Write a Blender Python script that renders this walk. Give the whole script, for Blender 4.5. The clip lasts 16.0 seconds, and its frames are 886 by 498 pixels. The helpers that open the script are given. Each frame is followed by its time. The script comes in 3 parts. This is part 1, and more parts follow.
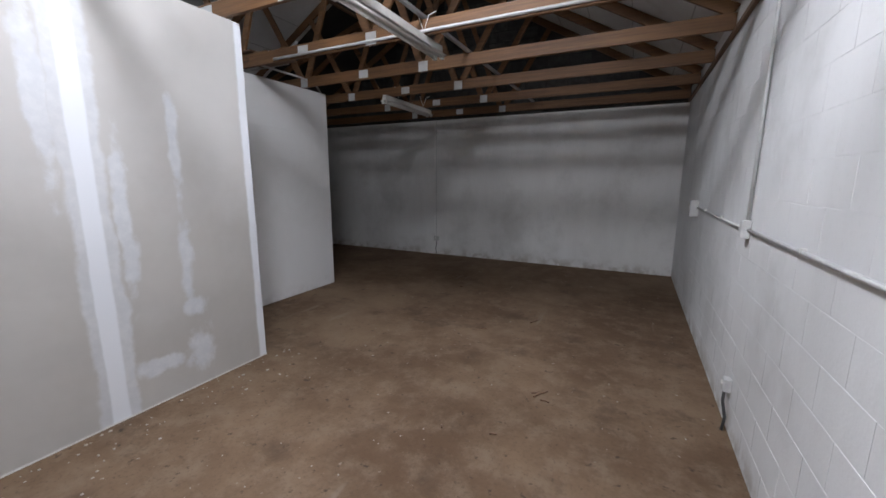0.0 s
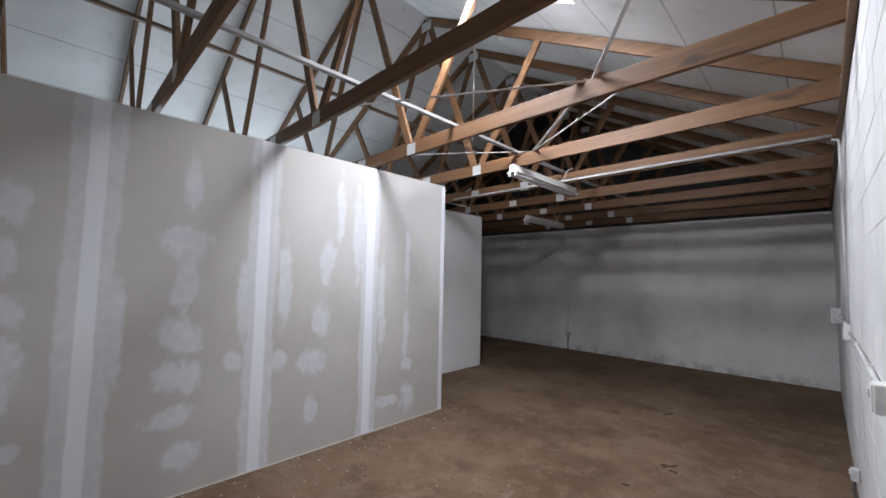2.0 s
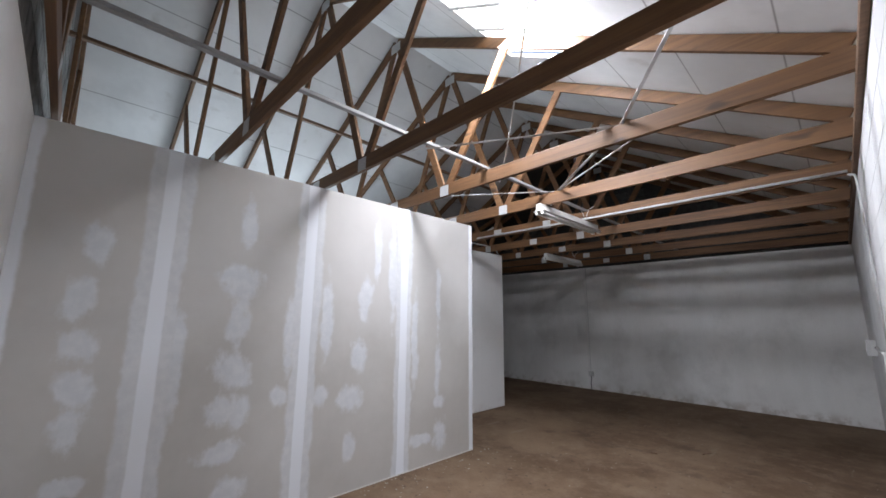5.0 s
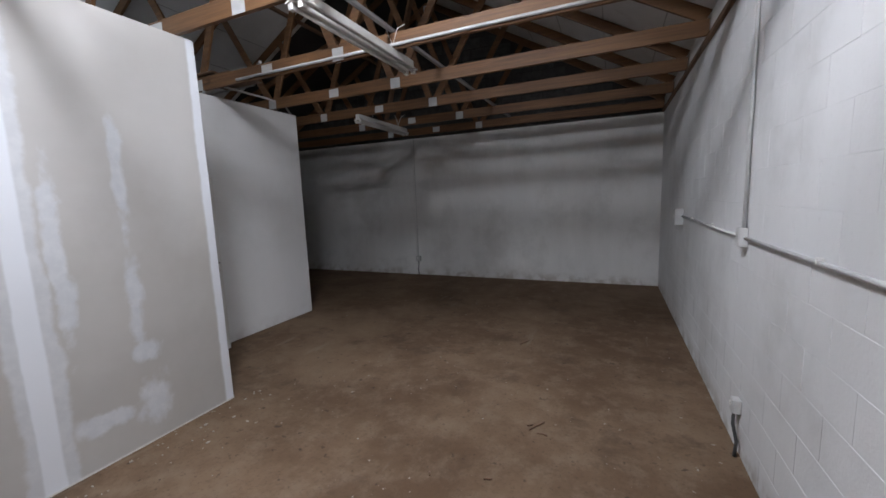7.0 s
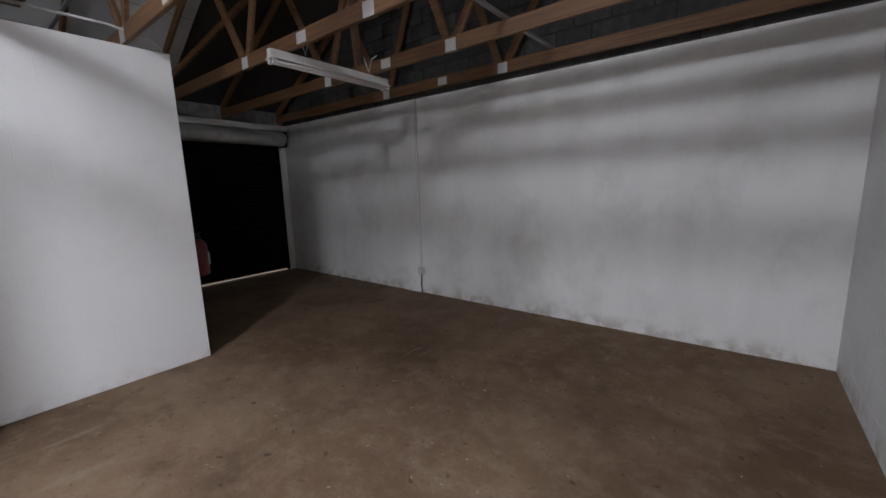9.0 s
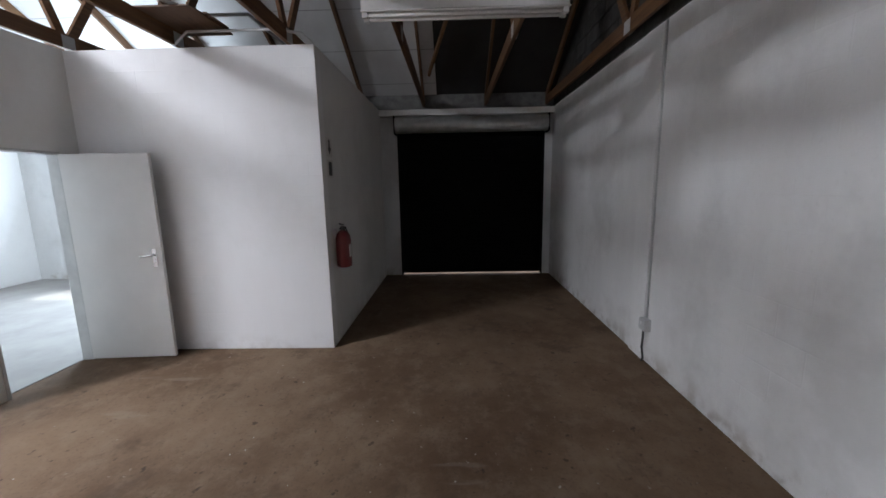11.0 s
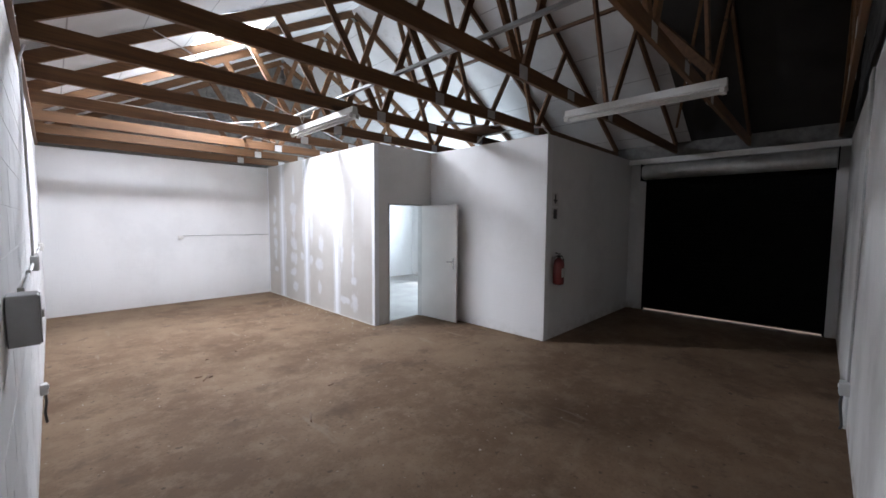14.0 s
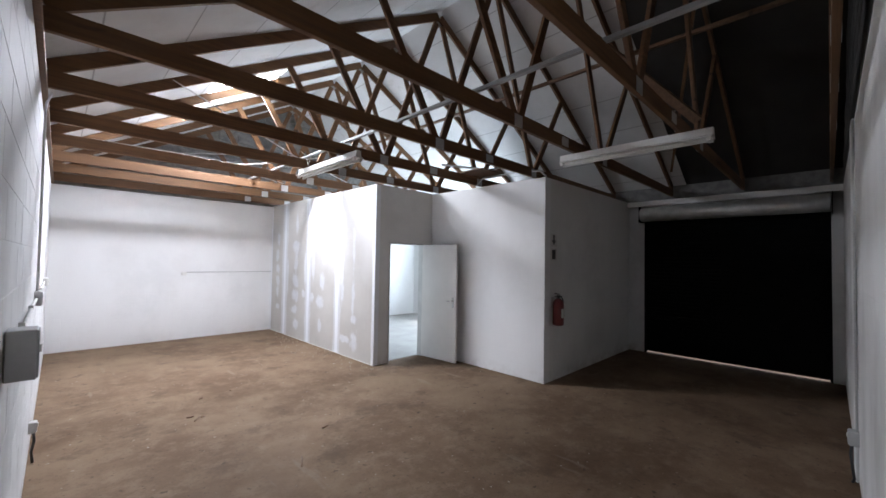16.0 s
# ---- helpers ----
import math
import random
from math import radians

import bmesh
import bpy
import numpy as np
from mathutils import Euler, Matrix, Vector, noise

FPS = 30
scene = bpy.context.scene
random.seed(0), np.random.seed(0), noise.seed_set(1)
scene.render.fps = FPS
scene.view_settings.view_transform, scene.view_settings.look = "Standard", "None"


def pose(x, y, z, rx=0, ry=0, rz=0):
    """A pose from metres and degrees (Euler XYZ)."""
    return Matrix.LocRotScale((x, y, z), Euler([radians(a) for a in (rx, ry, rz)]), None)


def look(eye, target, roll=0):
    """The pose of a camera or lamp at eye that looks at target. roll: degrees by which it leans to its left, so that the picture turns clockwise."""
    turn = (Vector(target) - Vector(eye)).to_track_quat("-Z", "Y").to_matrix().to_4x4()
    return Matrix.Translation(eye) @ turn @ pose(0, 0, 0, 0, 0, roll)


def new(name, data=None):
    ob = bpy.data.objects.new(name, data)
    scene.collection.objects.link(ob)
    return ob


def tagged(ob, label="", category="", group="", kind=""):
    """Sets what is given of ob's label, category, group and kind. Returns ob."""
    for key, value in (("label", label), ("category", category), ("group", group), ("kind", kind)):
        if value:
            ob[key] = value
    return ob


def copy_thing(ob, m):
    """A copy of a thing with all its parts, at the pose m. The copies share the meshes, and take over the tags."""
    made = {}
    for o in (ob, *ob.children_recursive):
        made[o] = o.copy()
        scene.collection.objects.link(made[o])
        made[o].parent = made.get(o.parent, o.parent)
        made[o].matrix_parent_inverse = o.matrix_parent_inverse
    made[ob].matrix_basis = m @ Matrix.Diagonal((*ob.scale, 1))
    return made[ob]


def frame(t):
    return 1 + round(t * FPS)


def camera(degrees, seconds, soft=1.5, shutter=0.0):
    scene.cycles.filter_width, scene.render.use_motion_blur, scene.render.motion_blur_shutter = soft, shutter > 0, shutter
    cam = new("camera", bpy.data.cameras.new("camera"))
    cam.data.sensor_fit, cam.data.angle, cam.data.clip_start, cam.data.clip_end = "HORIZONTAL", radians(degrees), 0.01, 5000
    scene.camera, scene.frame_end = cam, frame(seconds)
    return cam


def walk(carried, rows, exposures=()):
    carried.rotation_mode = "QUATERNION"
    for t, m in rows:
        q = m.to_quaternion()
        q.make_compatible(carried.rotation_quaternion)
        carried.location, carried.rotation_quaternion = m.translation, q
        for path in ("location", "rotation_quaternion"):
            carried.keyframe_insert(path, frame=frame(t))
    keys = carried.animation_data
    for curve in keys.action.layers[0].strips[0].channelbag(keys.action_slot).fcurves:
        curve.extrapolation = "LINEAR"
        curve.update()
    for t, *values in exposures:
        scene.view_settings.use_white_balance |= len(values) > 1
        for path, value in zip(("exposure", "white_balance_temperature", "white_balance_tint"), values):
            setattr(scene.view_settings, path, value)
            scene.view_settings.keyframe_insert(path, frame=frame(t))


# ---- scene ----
cam = camera(98, 16.0, soft=1.6)
PATH = [
    (0, (-0.699, -7.905, 1.704), (-1.570, -6.139, 1.351), 0.24),
    (0.5, (-0.599, -8.379, 1.733), (-1.621, -6.675, 1.505), -0.01),
    (1, (-0.414, -8.749, 1.753), (-1.591, -7.136, 1.641), 0.10),
    (1.5, (-0.245, -9.036, 1.803), (-1.556, -7.525, 1.812), 0.61),
    (2, (-0.153, -9.245, 1.778), (-1.553, -7.823, 1.915), 1.15),
    (2.5, (-0.130, -9.387, 1.779), (-1.568, -8.009, 1.954), 1.01),
    (3, (-0.157, -9.548, 1.736), (-1.620, -8.212, 2.012), 0.63),
    (3.2, (-0.168, -9.566, 1.735), (-1.630, -8.242, 2.065), 0.94),
    (5.3, (-0.235, -9.548, 1.696), (-1.638, -8.165, 2.040), 0.73),
    (5.5, (-0.228, -9.357, 1.706), (-1.624, -7.944, 1.937), 0.29),
    (6, (-0.386, -8.870, 1.740), (-1.634, -7.307, 1.706), -0.19),
    (6.5, (-0.651, -8.299, 1.734), (-1.616, -6.557, 1.546), -2.00),
    (7, (-0.770, -7.675, 1.703), (-1.571, -5.861, 1.440), -2.14),
    (7.5, (-0.846, -6.992, 1.670), (-1.666, -5.189, 1.392), -1.98),
    (8, (-0.794, -6.219, 1.694), (-1.704, -4.463, 1.399), -2.35),
    (8.2, (-0.761, -5.870, 1.714), (-1.709, -4.135, 1.410), -2.34),
    (10.5, (-0.946, -2.489, 1.731), (-2.840, -1.951, 1.383), -1.05),
    (11, (-1.299, -1.804, 1.683), (-3.271, -1.855, 1.354), -1.08),
    (11.5, (-1.507, -1.255, 1.656), (-3.382, -1.883, 1.356), 0.31),
    (12, (-1.336, -0.904, 1.645), (-3.004, -1.961, 1.329), 0.92),
    (12.5, (-0.868, -0.684, 1.760), (-2.357, -1.973, 1.414), 0.06),
    (13, (-0.480, -0.430, 1.795), (-1.930, -1.780, 1.518), 0.11),
    (13.5, (-0.205, -0.301, 1.767), (-1.642, -1.676, 1.561), 0.29),
    (14, (-0.130, -0.235, 1.747), (-1.552, -1.634, 1.605), 0.38),
    (14.5, (-0.130, -0.176, 1.738), (-1.545, -1.587, 1.657), 0.39),
    (15, (-0.130, -0.160, 1.742), (-1.543, -1.575, 1.715), 0.54),
    (15.5, (-0.130, -0.160, 1.751), (-1.541, -1.578, 1.769), 0.70),
    (16, (-0.130, -0.160, 1.758), (-1.542, -1.576, 1.816), 0.96),
]
EXPOSURES = [(0.0, -0.7, 6500, 10), (1.5, -0.75, 6500, 10), (3.2, -0.55, 6500, 10), (5.3, -0.6, 6500, 10), (7.0, -0.85, 6500, 10), (8.0, -0.45, 6500, 10),
             (10.5, 0.4, 6400, 10), (12.5, 0.27, 6330, 10), (16.0, 0.35, 6330, 10)]
walk(cam, [(t, look(eye, target, roll)) for t, eye, target, roll in PATH], EXPOSURES)

# ---- world and light ----
world = bpy.data.worlds.new("world")
world.use_nodes = True
scene.world = world
wn = world.node_tree
sky = wn.nodes.new("ShaderNodeTexSky")
sky.sky_type, sky.sun_disc, sky.sun_elevation, sky.sun_rotation = "NISHITA", False, radians(54), radians(290)
wn.links.new(sky.outputs[0], wn.nodes["Background"].inputs[0])
wn.nodes["Background"].inputs[1].default_value = 0.15


def area_lamp(name, m, sx, sy, watts, colour):
    d = bpy.data.lights.new(name, "AREA")
    d.shape, d.size, d.size_y, d.energy, d.color = "RECTANGLE", sx, sy, watts, colour
    ob = new(name, d)
    ob.matrix_world = m
    return ob


EAVE, RISE, SPAN = 3.27, 0.56, 4.23          # underside of the roof: height at the eaves, slope, half the width
SKY_D, SKY_Y = (1.62, 2.6), (-7.6, -6.17)   # skylight: metres in from the eave, along the building
LEFT, BACK = -8.46, -9.86
SLOPE = math.atan(RISE)
sd = sum(SKY_D) / 2
area_lamp("skylight_daylight", look((-sd, sum(SKY_Y) / 2, EAVE + RISE * sd + 0.02), (-sd + 0.26, sum(SKY_Y) / 2 + 0.44, EAVE + RISE * sd - 0.86)),
          0.85, 1.0, 580, (0.87, 0.9, 1.0))
area_lamp("window_daylight", look((LEFT - 0.08, -7.0, 1.65), (LEFT + 2, -7.0, 2.7)), 2.3, 1.4, 340, (0.74, 0.87, 1.0))


sun_data = bpy.data.lights.new("sun", "SUN")
sun_data.energy, sun_data.angle, sun_data.color = 3.0, radians(0.5), (1.0, 0.96, 0.9)
new("sun", sun_data).matrix_world = look((-20, 7, 29), (0, 0, 0))

# ---- materials ----
class Nodes:
    """A small writer for node materials."""

    def __init__(self, name, rough=0.8, metal=0.0):
        self.mat = bpy.data.materials.new(name)
        self.mat.use_nodes = True
        self.tree = self.mat.node_tree
        self.bsdf = self.tree.nodes["Principled BSDF"]
        self.bsdf.inputs["Roughness"].default_value = rough
        self.bsdf.inputs["Metallic"].default_value = metal
        self.co = self.tree.nodes.new("ShaderNodeNewGeometry").outputs["Position"]

    def put(self, socket, value):
        if isinstance(value, bpy.types.NodeSocket):
            self.tree.links.new(value, socket)
        else:
            socket.default_value = value

    def math(self, op, a, b=0.0, clamp=False):
        n = self.tree.nodes.new("ShaderNodeMath")
        n.operation, n.use_clamp = op, clamp
        self.put(n.inputs[0], a), self.put(n.inputs[1], b)
        return n.outputs[0]

    def noise(self, scale, detail=4.0, rough=0.6, stretch=(1, 1, 1)):
        m = self.tree.nodes.new("ShaderNodeMapping")
        m.inputs["Scale"].default_value = stretch
        self.put(m.inputs["Vector"], self.co)
        n = self.tree.nodes.new("ShaderNodeTexNoise")
        n.inputs["Scale"].default_value, n.inputs["Detail"].default_value, n.inputs["Roughness"].default_value = scale, detail, rough
        self.put(n.inputs["Vector"], m.outputs[0])
        return n.outputs["Fac"]

    def step(self, value, lo, hi, a=0.0, b=1.0):
        n = self.tree.nodes.new("ShaderNodeMapRange")
        n.interpolation_type = "SMOOTHSTEP"
        for k, v in zip(("From Min", "From Max", "To Min", "To Max"), (lo, hi, a, b)):
            n.inputs[k].default_value = v
        self.put(n.inputs["Value"], value)
        return n.outputs["Result"]

    def mix(self, fac, a, b, blend="MIX"):
        n = self.tree.nodes.new("ShaderNodeMix")
        n.data_type, n.blend_type = "RGBA", blend
        self.put(n.inputs["Factor"], fac)
        for k, v in ((6, a), (7, b)):
            self.put(n.inputs[k], (*v, 1) if isinstance(v, tuple) else v)
        return n.outputs[2]

    def axis(self, i):
        n = self.tree.nodes.new("ShaderNodeSeparateXYZ")
        self.put(n.inputs[0], self.co)
        return n.outputs[i]

    def colour(self, c):
        self.put(self.bsdf.inputs["Base Color"], (*c, 1) if isinstance(c, tuple) else c)
        return self

    def rough(self, r):
        self.put(self.bsdf.inputs["Roughness"], r)
        return self

    def bump(self, height, strength=0.3, distance=0.01):
        n = self.tree.nodes.new("ShaderNodeBump")
        n.inputs["Strength"].default_value, n.inputs["Distance"].default_value = strength, distance
        self.put(n.inputs["Height"], height)
        self.put(self.bsdf.inputs["Normal"], n.outputs[0])
        return self

    def random(self):
        return self.tree.nodes.new("ShaderNodeObjectInfo").outputs["Random"]


def plain(name, c, rough=0.6, metal=0.0, vary=0.15, scale=6.0):
    n = Nodes(name, rough, metal)
    f = n.noise(scale, 5)
    dark = tuple(v * (1 - vary) for v in c)
    n.colour(n.mix(n.step(f, 0.3, 0.7), dark, c))
    n.bump(n.noise(scale * 12, 3), 0.08, 0.003)
    return n.mat


def painted_block(name, white, grime, joints=True, axes=(1, 2), foot=0.6):
    """White paint over block: roller streaks, grey grime, faint joints of 0.4 x 0.2 m blocks."""
    n = Nodes(name, 0.75)
    streak = n.noise(2.2, 5, 0.6, (1, 1, 0.25))
    blot = n.noise(0.9, 5, 0.65)
    fine = n.noise(26, 4)
    c = n.mix(n.step(streak, 0.35, 0.75, 0.0, 0.28), white, grime)
    c = n.mix(n.step(blot, 0.45, 0.7, 0.0, 0.7), c, grime)
    c = n.mix(n.step(fine, 0.55, 0.8, 0.0, 0.25), c, grime)
    scuff = n.math("MULTIPLY", n.step(n.axis(2), 0.0, 0.22, 1.0, 0.0), n.step(n.noise(5, 5), 0.42, 0.62))
    c = n.mix(n.math("MULTIPLY", scuff, foot), c, (0.3, 0.25, 0.2))
    n.colour(c)
    h = n.math("ADD", n.math("MULTIPLY", n.noise(60, 4), 0.35), n.math("MULTIPLY", n.noise(9, 4), 0.5))
    if joints:
        br = n.tree.nodes.new("ShaderNodeTexBrick")
        comb = n.tree.nodes.new("ShaderNodeCombineXYZ")
        n.put(comb.inputs[0], n.axis(axes[0])), n.put(comb.inputs[1], n.axis(axes[1]))
        n.put(br.inputs["Vector"], comb.outputs[0])
        for k, v in (("Scale", 1.0), ("Mortar Size", 0.007), ("Mortar Smooth", 0.7), ("Brick Width", 0.4), ("Row Height", 0.2)):
            br.inputs[k].default_value = v
        gap = n.math("MULTIPLY", br.outputs["Fac"], n.step(n.noise(1.6, 3), 0.4, 0.65, 0.1, 1.0))
        h = n.math("SUBTRACT", h, n.math("MULTIPLY", gap, 0.35))
    n.bump(h, 0.35, 0.008)
    return n.mat


WALL_WHITE = (0.68, 0.68, 0.68)
GRIME = (0.5, 0.497, 0.49)
M_RIGHT = painted_block("painted_block_wall", WALL_WHITE, GRIME, False)
M_FAR = painted_block("painted_plaster_far", (0.74, 0.735, 0.72), (0.5, 0.49, 0.47), True, (0, 2))
M_BACK = painted_block("painted_plaster_back", (0.76, 0.76, 0.76), (0.66, 0.66, 0.66), True, (0, 2), 0.1)
M_BOX = painted_block("painted_block_box", (0.78, 0.78, 0.78), (0.7, 0.7, 0.69), True, (1, 2), 0.2)
M_BOXN = painted_block("painted_block_box_side", (0.74, 0.74, 0.72), (0.62, 0.62, 0.6), True, (0, 2), 0.3)
M_SIDE = painted_block("painted_block_left", WALL_WHITE, GRIME, True, (1, 2))


def floor_material():
    n = Nodes("worn_brown_concrete", 0.8)
    n.bsdf.inputs["Specular IOR Level"].default_value = 0.12
    a, b, c = n.noise(0.7, 6, 0.65), n.noise(4.5, 6, 0.7), n.noise(38, 5, 0.7)
    base = n.mix(n.step(a, 0.35, 0.68), (0.112, 0.069, 0.042), (0.2, 0.136, 0.088))
    base = n.mix(n.step(b, 0.42, 0.7, 0, 0.55), base, (0.235, 0.175, 0.125))
    base = n.mix(n.step(c, 0.5, 0.78, 0, 0.55), base, (0.06, 0.044, 0.034))
    stain = n.step(n.noise(1.7, 5, 0.7), 0.54, 0.7)
    base = n.mix(n.math("MULTIPLY", stain, 0.6), base, (0.07, 0.048, 0.034))
    spots = n.step(n.noise(13, 3, 0.6), 0.63, 0.72)
    base = n.mix(n.math("MULTIPLY", spots, 0.7), base, (0.045, 0.033, 0.027))
    dust = n.math("MULTIPLY", n.step(n.noise(21, 3, 0.5), 0.69, 0.75), n.step(n.noise(1.1, 2), 0.45, 0.6))
    base = n.mix(n.math("MULTIPLY", dust, 0.6), base, (0.5, 0.46, 0.41))
    scratch = n.step(n.noise(7, 3, 0.5, (1, 0.12, 1)), 0.68, 0.74)
    base = n.mix(n.math("MULTIPLY", scratch, 0.25), base, (0.27, 0.23, 0.19))
    n.colour(base)
    n.rough(n.step(b, 0.3, 0.7, 0.68, 0.9))
    n.bump(n.math("ADD", n.math("MULTIPLY", c, 0.5), b), 0.25, 0.006)
    return n.mat


M_FLOOR = floor_material()

SEAMS = [(-9.05, 0.13), (-7.87, 0.11), (-6.68, 0.10)]
PATCHES = [(-9.44, 2.2, 0.07, 0.14), (-9.48, 1.8, 0.08, 0.15), (-9.45, 1.5, 0.09, 0.12), (-9.44, 1.2, 0.1, 0.12), (-9.44, 0.95, 0.07, 0.14),
           (-9.42, 0.6, 0.1, 0.06), (-8.46, 2.0, 0.15, 0.13), (-8.47, 1.64, 0.08, 0.2), (-8.48, 1.26, 0.15, 0.14), (-8.48, 0.93, 0.17, 0.11),
           (-8.50, 0.62, 0.16, 0.08), (-8.44, 0.32, 0.13, 0.1), (-7.35, 0.88, 0.13, 0.12), (-7.33, 0.42, 0.06, 0.12), (-7.21, 1.9, 0.08, 0.2),
           (-7.27, 1.3, 0.09, 0.16), (-7.69, 0.94, 0.08, 0.09), (-8.07, 1.0, 0.08, 0.08), (-6.10, 0.68, 0.1, 0.07), (-6.08, 0.32, 0.11, 0.16),
           (-6.42, 0.3, 0.18, 0.06), (-6.12, 1.1, 0.05, 0.3), (-6.12, 2.0, 0.04, 0.35), (-7.07, 2.5, 0.05, 0.3), (-8.45, 2.5, 0.06, 0.25), (-6.50, 1.4, 0.05, 0.5),
           (-7.66, 1.7, 0.06, 0.4), (-8.02, 1.5, 0.05, 0.35), (-6.85, 2.2, 0.06, 0.5), (-8.89, 1.3, 0.05, 0.4)]


def drywall_material():
    """Bare grey-beige board with white joint compound over the seams and screw holes."""
    n = Nodes("taped_drywall", 0.85)
    wob = n.noise(3.2, 5, 0.65)
    y, z = n.axis(1), n.axis(2)
    shift = n.math("MULTIPLY", n.math("SUBTRACT", wob, 0.5), 0.22)
    blots = n.math("MULTIPLY", n.math("SUBTRACT", n.noise(6, 5, 0.65, (1, 1, 0.7)), 0.5), 2.6)
    feather, tape = None, None
    for ys, wide in SEAMS:
        d = n.math("ABSOLUTE", n.math("SUBTRACT", y, ys))
        f = n.step(n.math("ADD", d, n.math("MULTIPLY", shift, 0.6)), wide, wide + 0.035, 0.6, 0.0)
        t = n.step(n.math("ADD", d, n.math("MULTIPLY", shift, 0.12)), 0.045, 0.062, 1.0, 0.0)
        feather = f if feather is None else n.math("MAXIMUM", feather, f)
        tape = t if tape is None else n.math("MAXIMUM", tape, t)
    edge = n.step(n.math("ADD", n.math("ABSOLUTE", n.math("SUBTRACT", y, -5.47)), n.math("MULTIPLY", shift, 0.2)), 0.06, 0.085, 1.0, 0.0)
    corner = n.step(n.math("ADD", n.math("SUBTRACT", y, BACK), n.math("MULTIPLY", shift, 0.3)), 0.05, 0.08, 1.0, 0.0)
    tape = n.math("MAXIMUM", n.math("MAXIMUM", tape, edge), corner)
    spots = None
    for py, pz, ry, rz in PATCHES:
        dy = n.math("DIVIDE", n.math("SUBTRACT", y, py), ry)
        dz = n.math("DIVIDE", n.math("SUBTRACT", z, pz), rz)
        r = n.math("ADD", n.math("SQRT", n.math("ADD", n.math("MULTIPLY", dy, dy), n.math("MULTIPLY", dz, dz))), blots)
        s = n.step(r, 0.65, 1.35, 0.66, 0.0)
        spots = s if spots is None else n.math("MAXIMUM", spots, s)
    board = n.mix(n.step(n.noise(1.3, 4), 0.3, 0.7), (0.46, 0.445, 0.42), (0.53, 0.515, 0.49))
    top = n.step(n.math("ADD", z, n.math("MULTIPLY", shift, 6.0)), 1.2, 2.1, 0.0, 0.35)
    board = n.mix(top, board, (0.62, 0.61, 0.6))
    white = n.mix(n.step(n.noise(14, 4), 0.35, 0.7), (0.65, 0.68, 0.725), (0.75, 0.775, 0.81))
    c = n.mix(n.math("MAXIMUM", feather, spots), board, white)
    c = n.mix(tape, c, (0.78, 0.805, 0.845))
    n.colour(c)
    n.bump(n.math("ADD", n.math("MULTIPLY", n.math("MAXIMUM", feather, spots), 0.6), n.math("MULTIPLY", n.noise(40, 4), 0.15)), 0.3, 0.006)
    return n.mat


M_DRY = drywall_material()


def timber(name, pale, dark):
    n = Nodes(name, 0.65)
    grain = n.noise(5, 6, 0.7, (0.25, 6, 6))
    knots = n.step(n.noise(3.2, 2, 0.4, (0.7, 2.5, 2.5)), 0.68, 0.76)
    c = n.mix(n.step(grain, 0.3, 0.72), dark, pale)
    c = n.mix(n.math("MULTIPLY", n.random(), 0.4), c, dark)
    c = n.mix(n.math("MULTIPLY", knots, 0.8), c, tuple(v * 0.25 for v in dark))
    n.colour(c)
    n.bump(grain, 0.2, 0.003)
    return n.mat


M_PINE = timber("aged_pine", (0.19, 0.092, 0.034), (0.09, 0.041, 0.016))
M_DARKWOOD = timber("dark_timber", (0.2, 0.11, 0.06), (0.1, 0.055, 0.03))
M_STEEL = plain("galvanised_steel", (0.55, 0.55, 0.55), 0.5, 0.25)
M_PIPE = plain("dull_grey_pipe", (0.35, 0.35, 0.35), 0.5, 0.3)
M_PVC = plain("white_plastic", (0.72, 0.71, 0.68), 0.45, 0.0, 0.1, 14)
M_PAINTED = plain("wall_painted_conduit", (0.6, 0.598, 0.59), 0.6, 0.0, 0.2, 9)
M_CRUMB = plain("dusty_plaster", (0.36, 0.325, 0.28), 0.95)
M_GREYBOX = plain("grey_plastic", (0.5, 0.5, 0.49), 0.5)
M_CABLE = plain("dark_cable", (0.05, 0.05, 0.05), 0.6)
M_DOOR = plain("painted_door", (0.7, 0.69, 0.67), 0.5, 0.0, 0.06, 3)
M_FRAME = plain("grey_door_frame", (0.55, 0.55, 0.54), 0.5)
M_CHROME = plain("satin_chrome", (0.7, 0.7, 0.7), 0.25, 1.0, 0.05)
M_RED = plain("red_enamel", (0.13, 0.007, 0.007), 0.45, 0.0, 0.12)
M_BLACK = plain("black_rubber", (0.02, 0.02, 0.02), 0.5)
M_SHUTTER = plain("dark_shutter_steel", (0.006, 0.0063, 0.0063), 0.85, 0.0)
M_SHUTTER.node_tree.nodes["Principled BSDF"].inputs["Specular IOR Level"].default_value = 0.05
M_SIGN = plain("sign_white", (0.62, 0.61, 0.58), 0.5)
M_SIGNINK = plain("sign_ink", (0.03, 0.03, 0.03), 0.5)
M_GALV = plain("shutter_housing", (0.62, 0.62, 0.6), 0.4, 0.6, 0.35, 3)


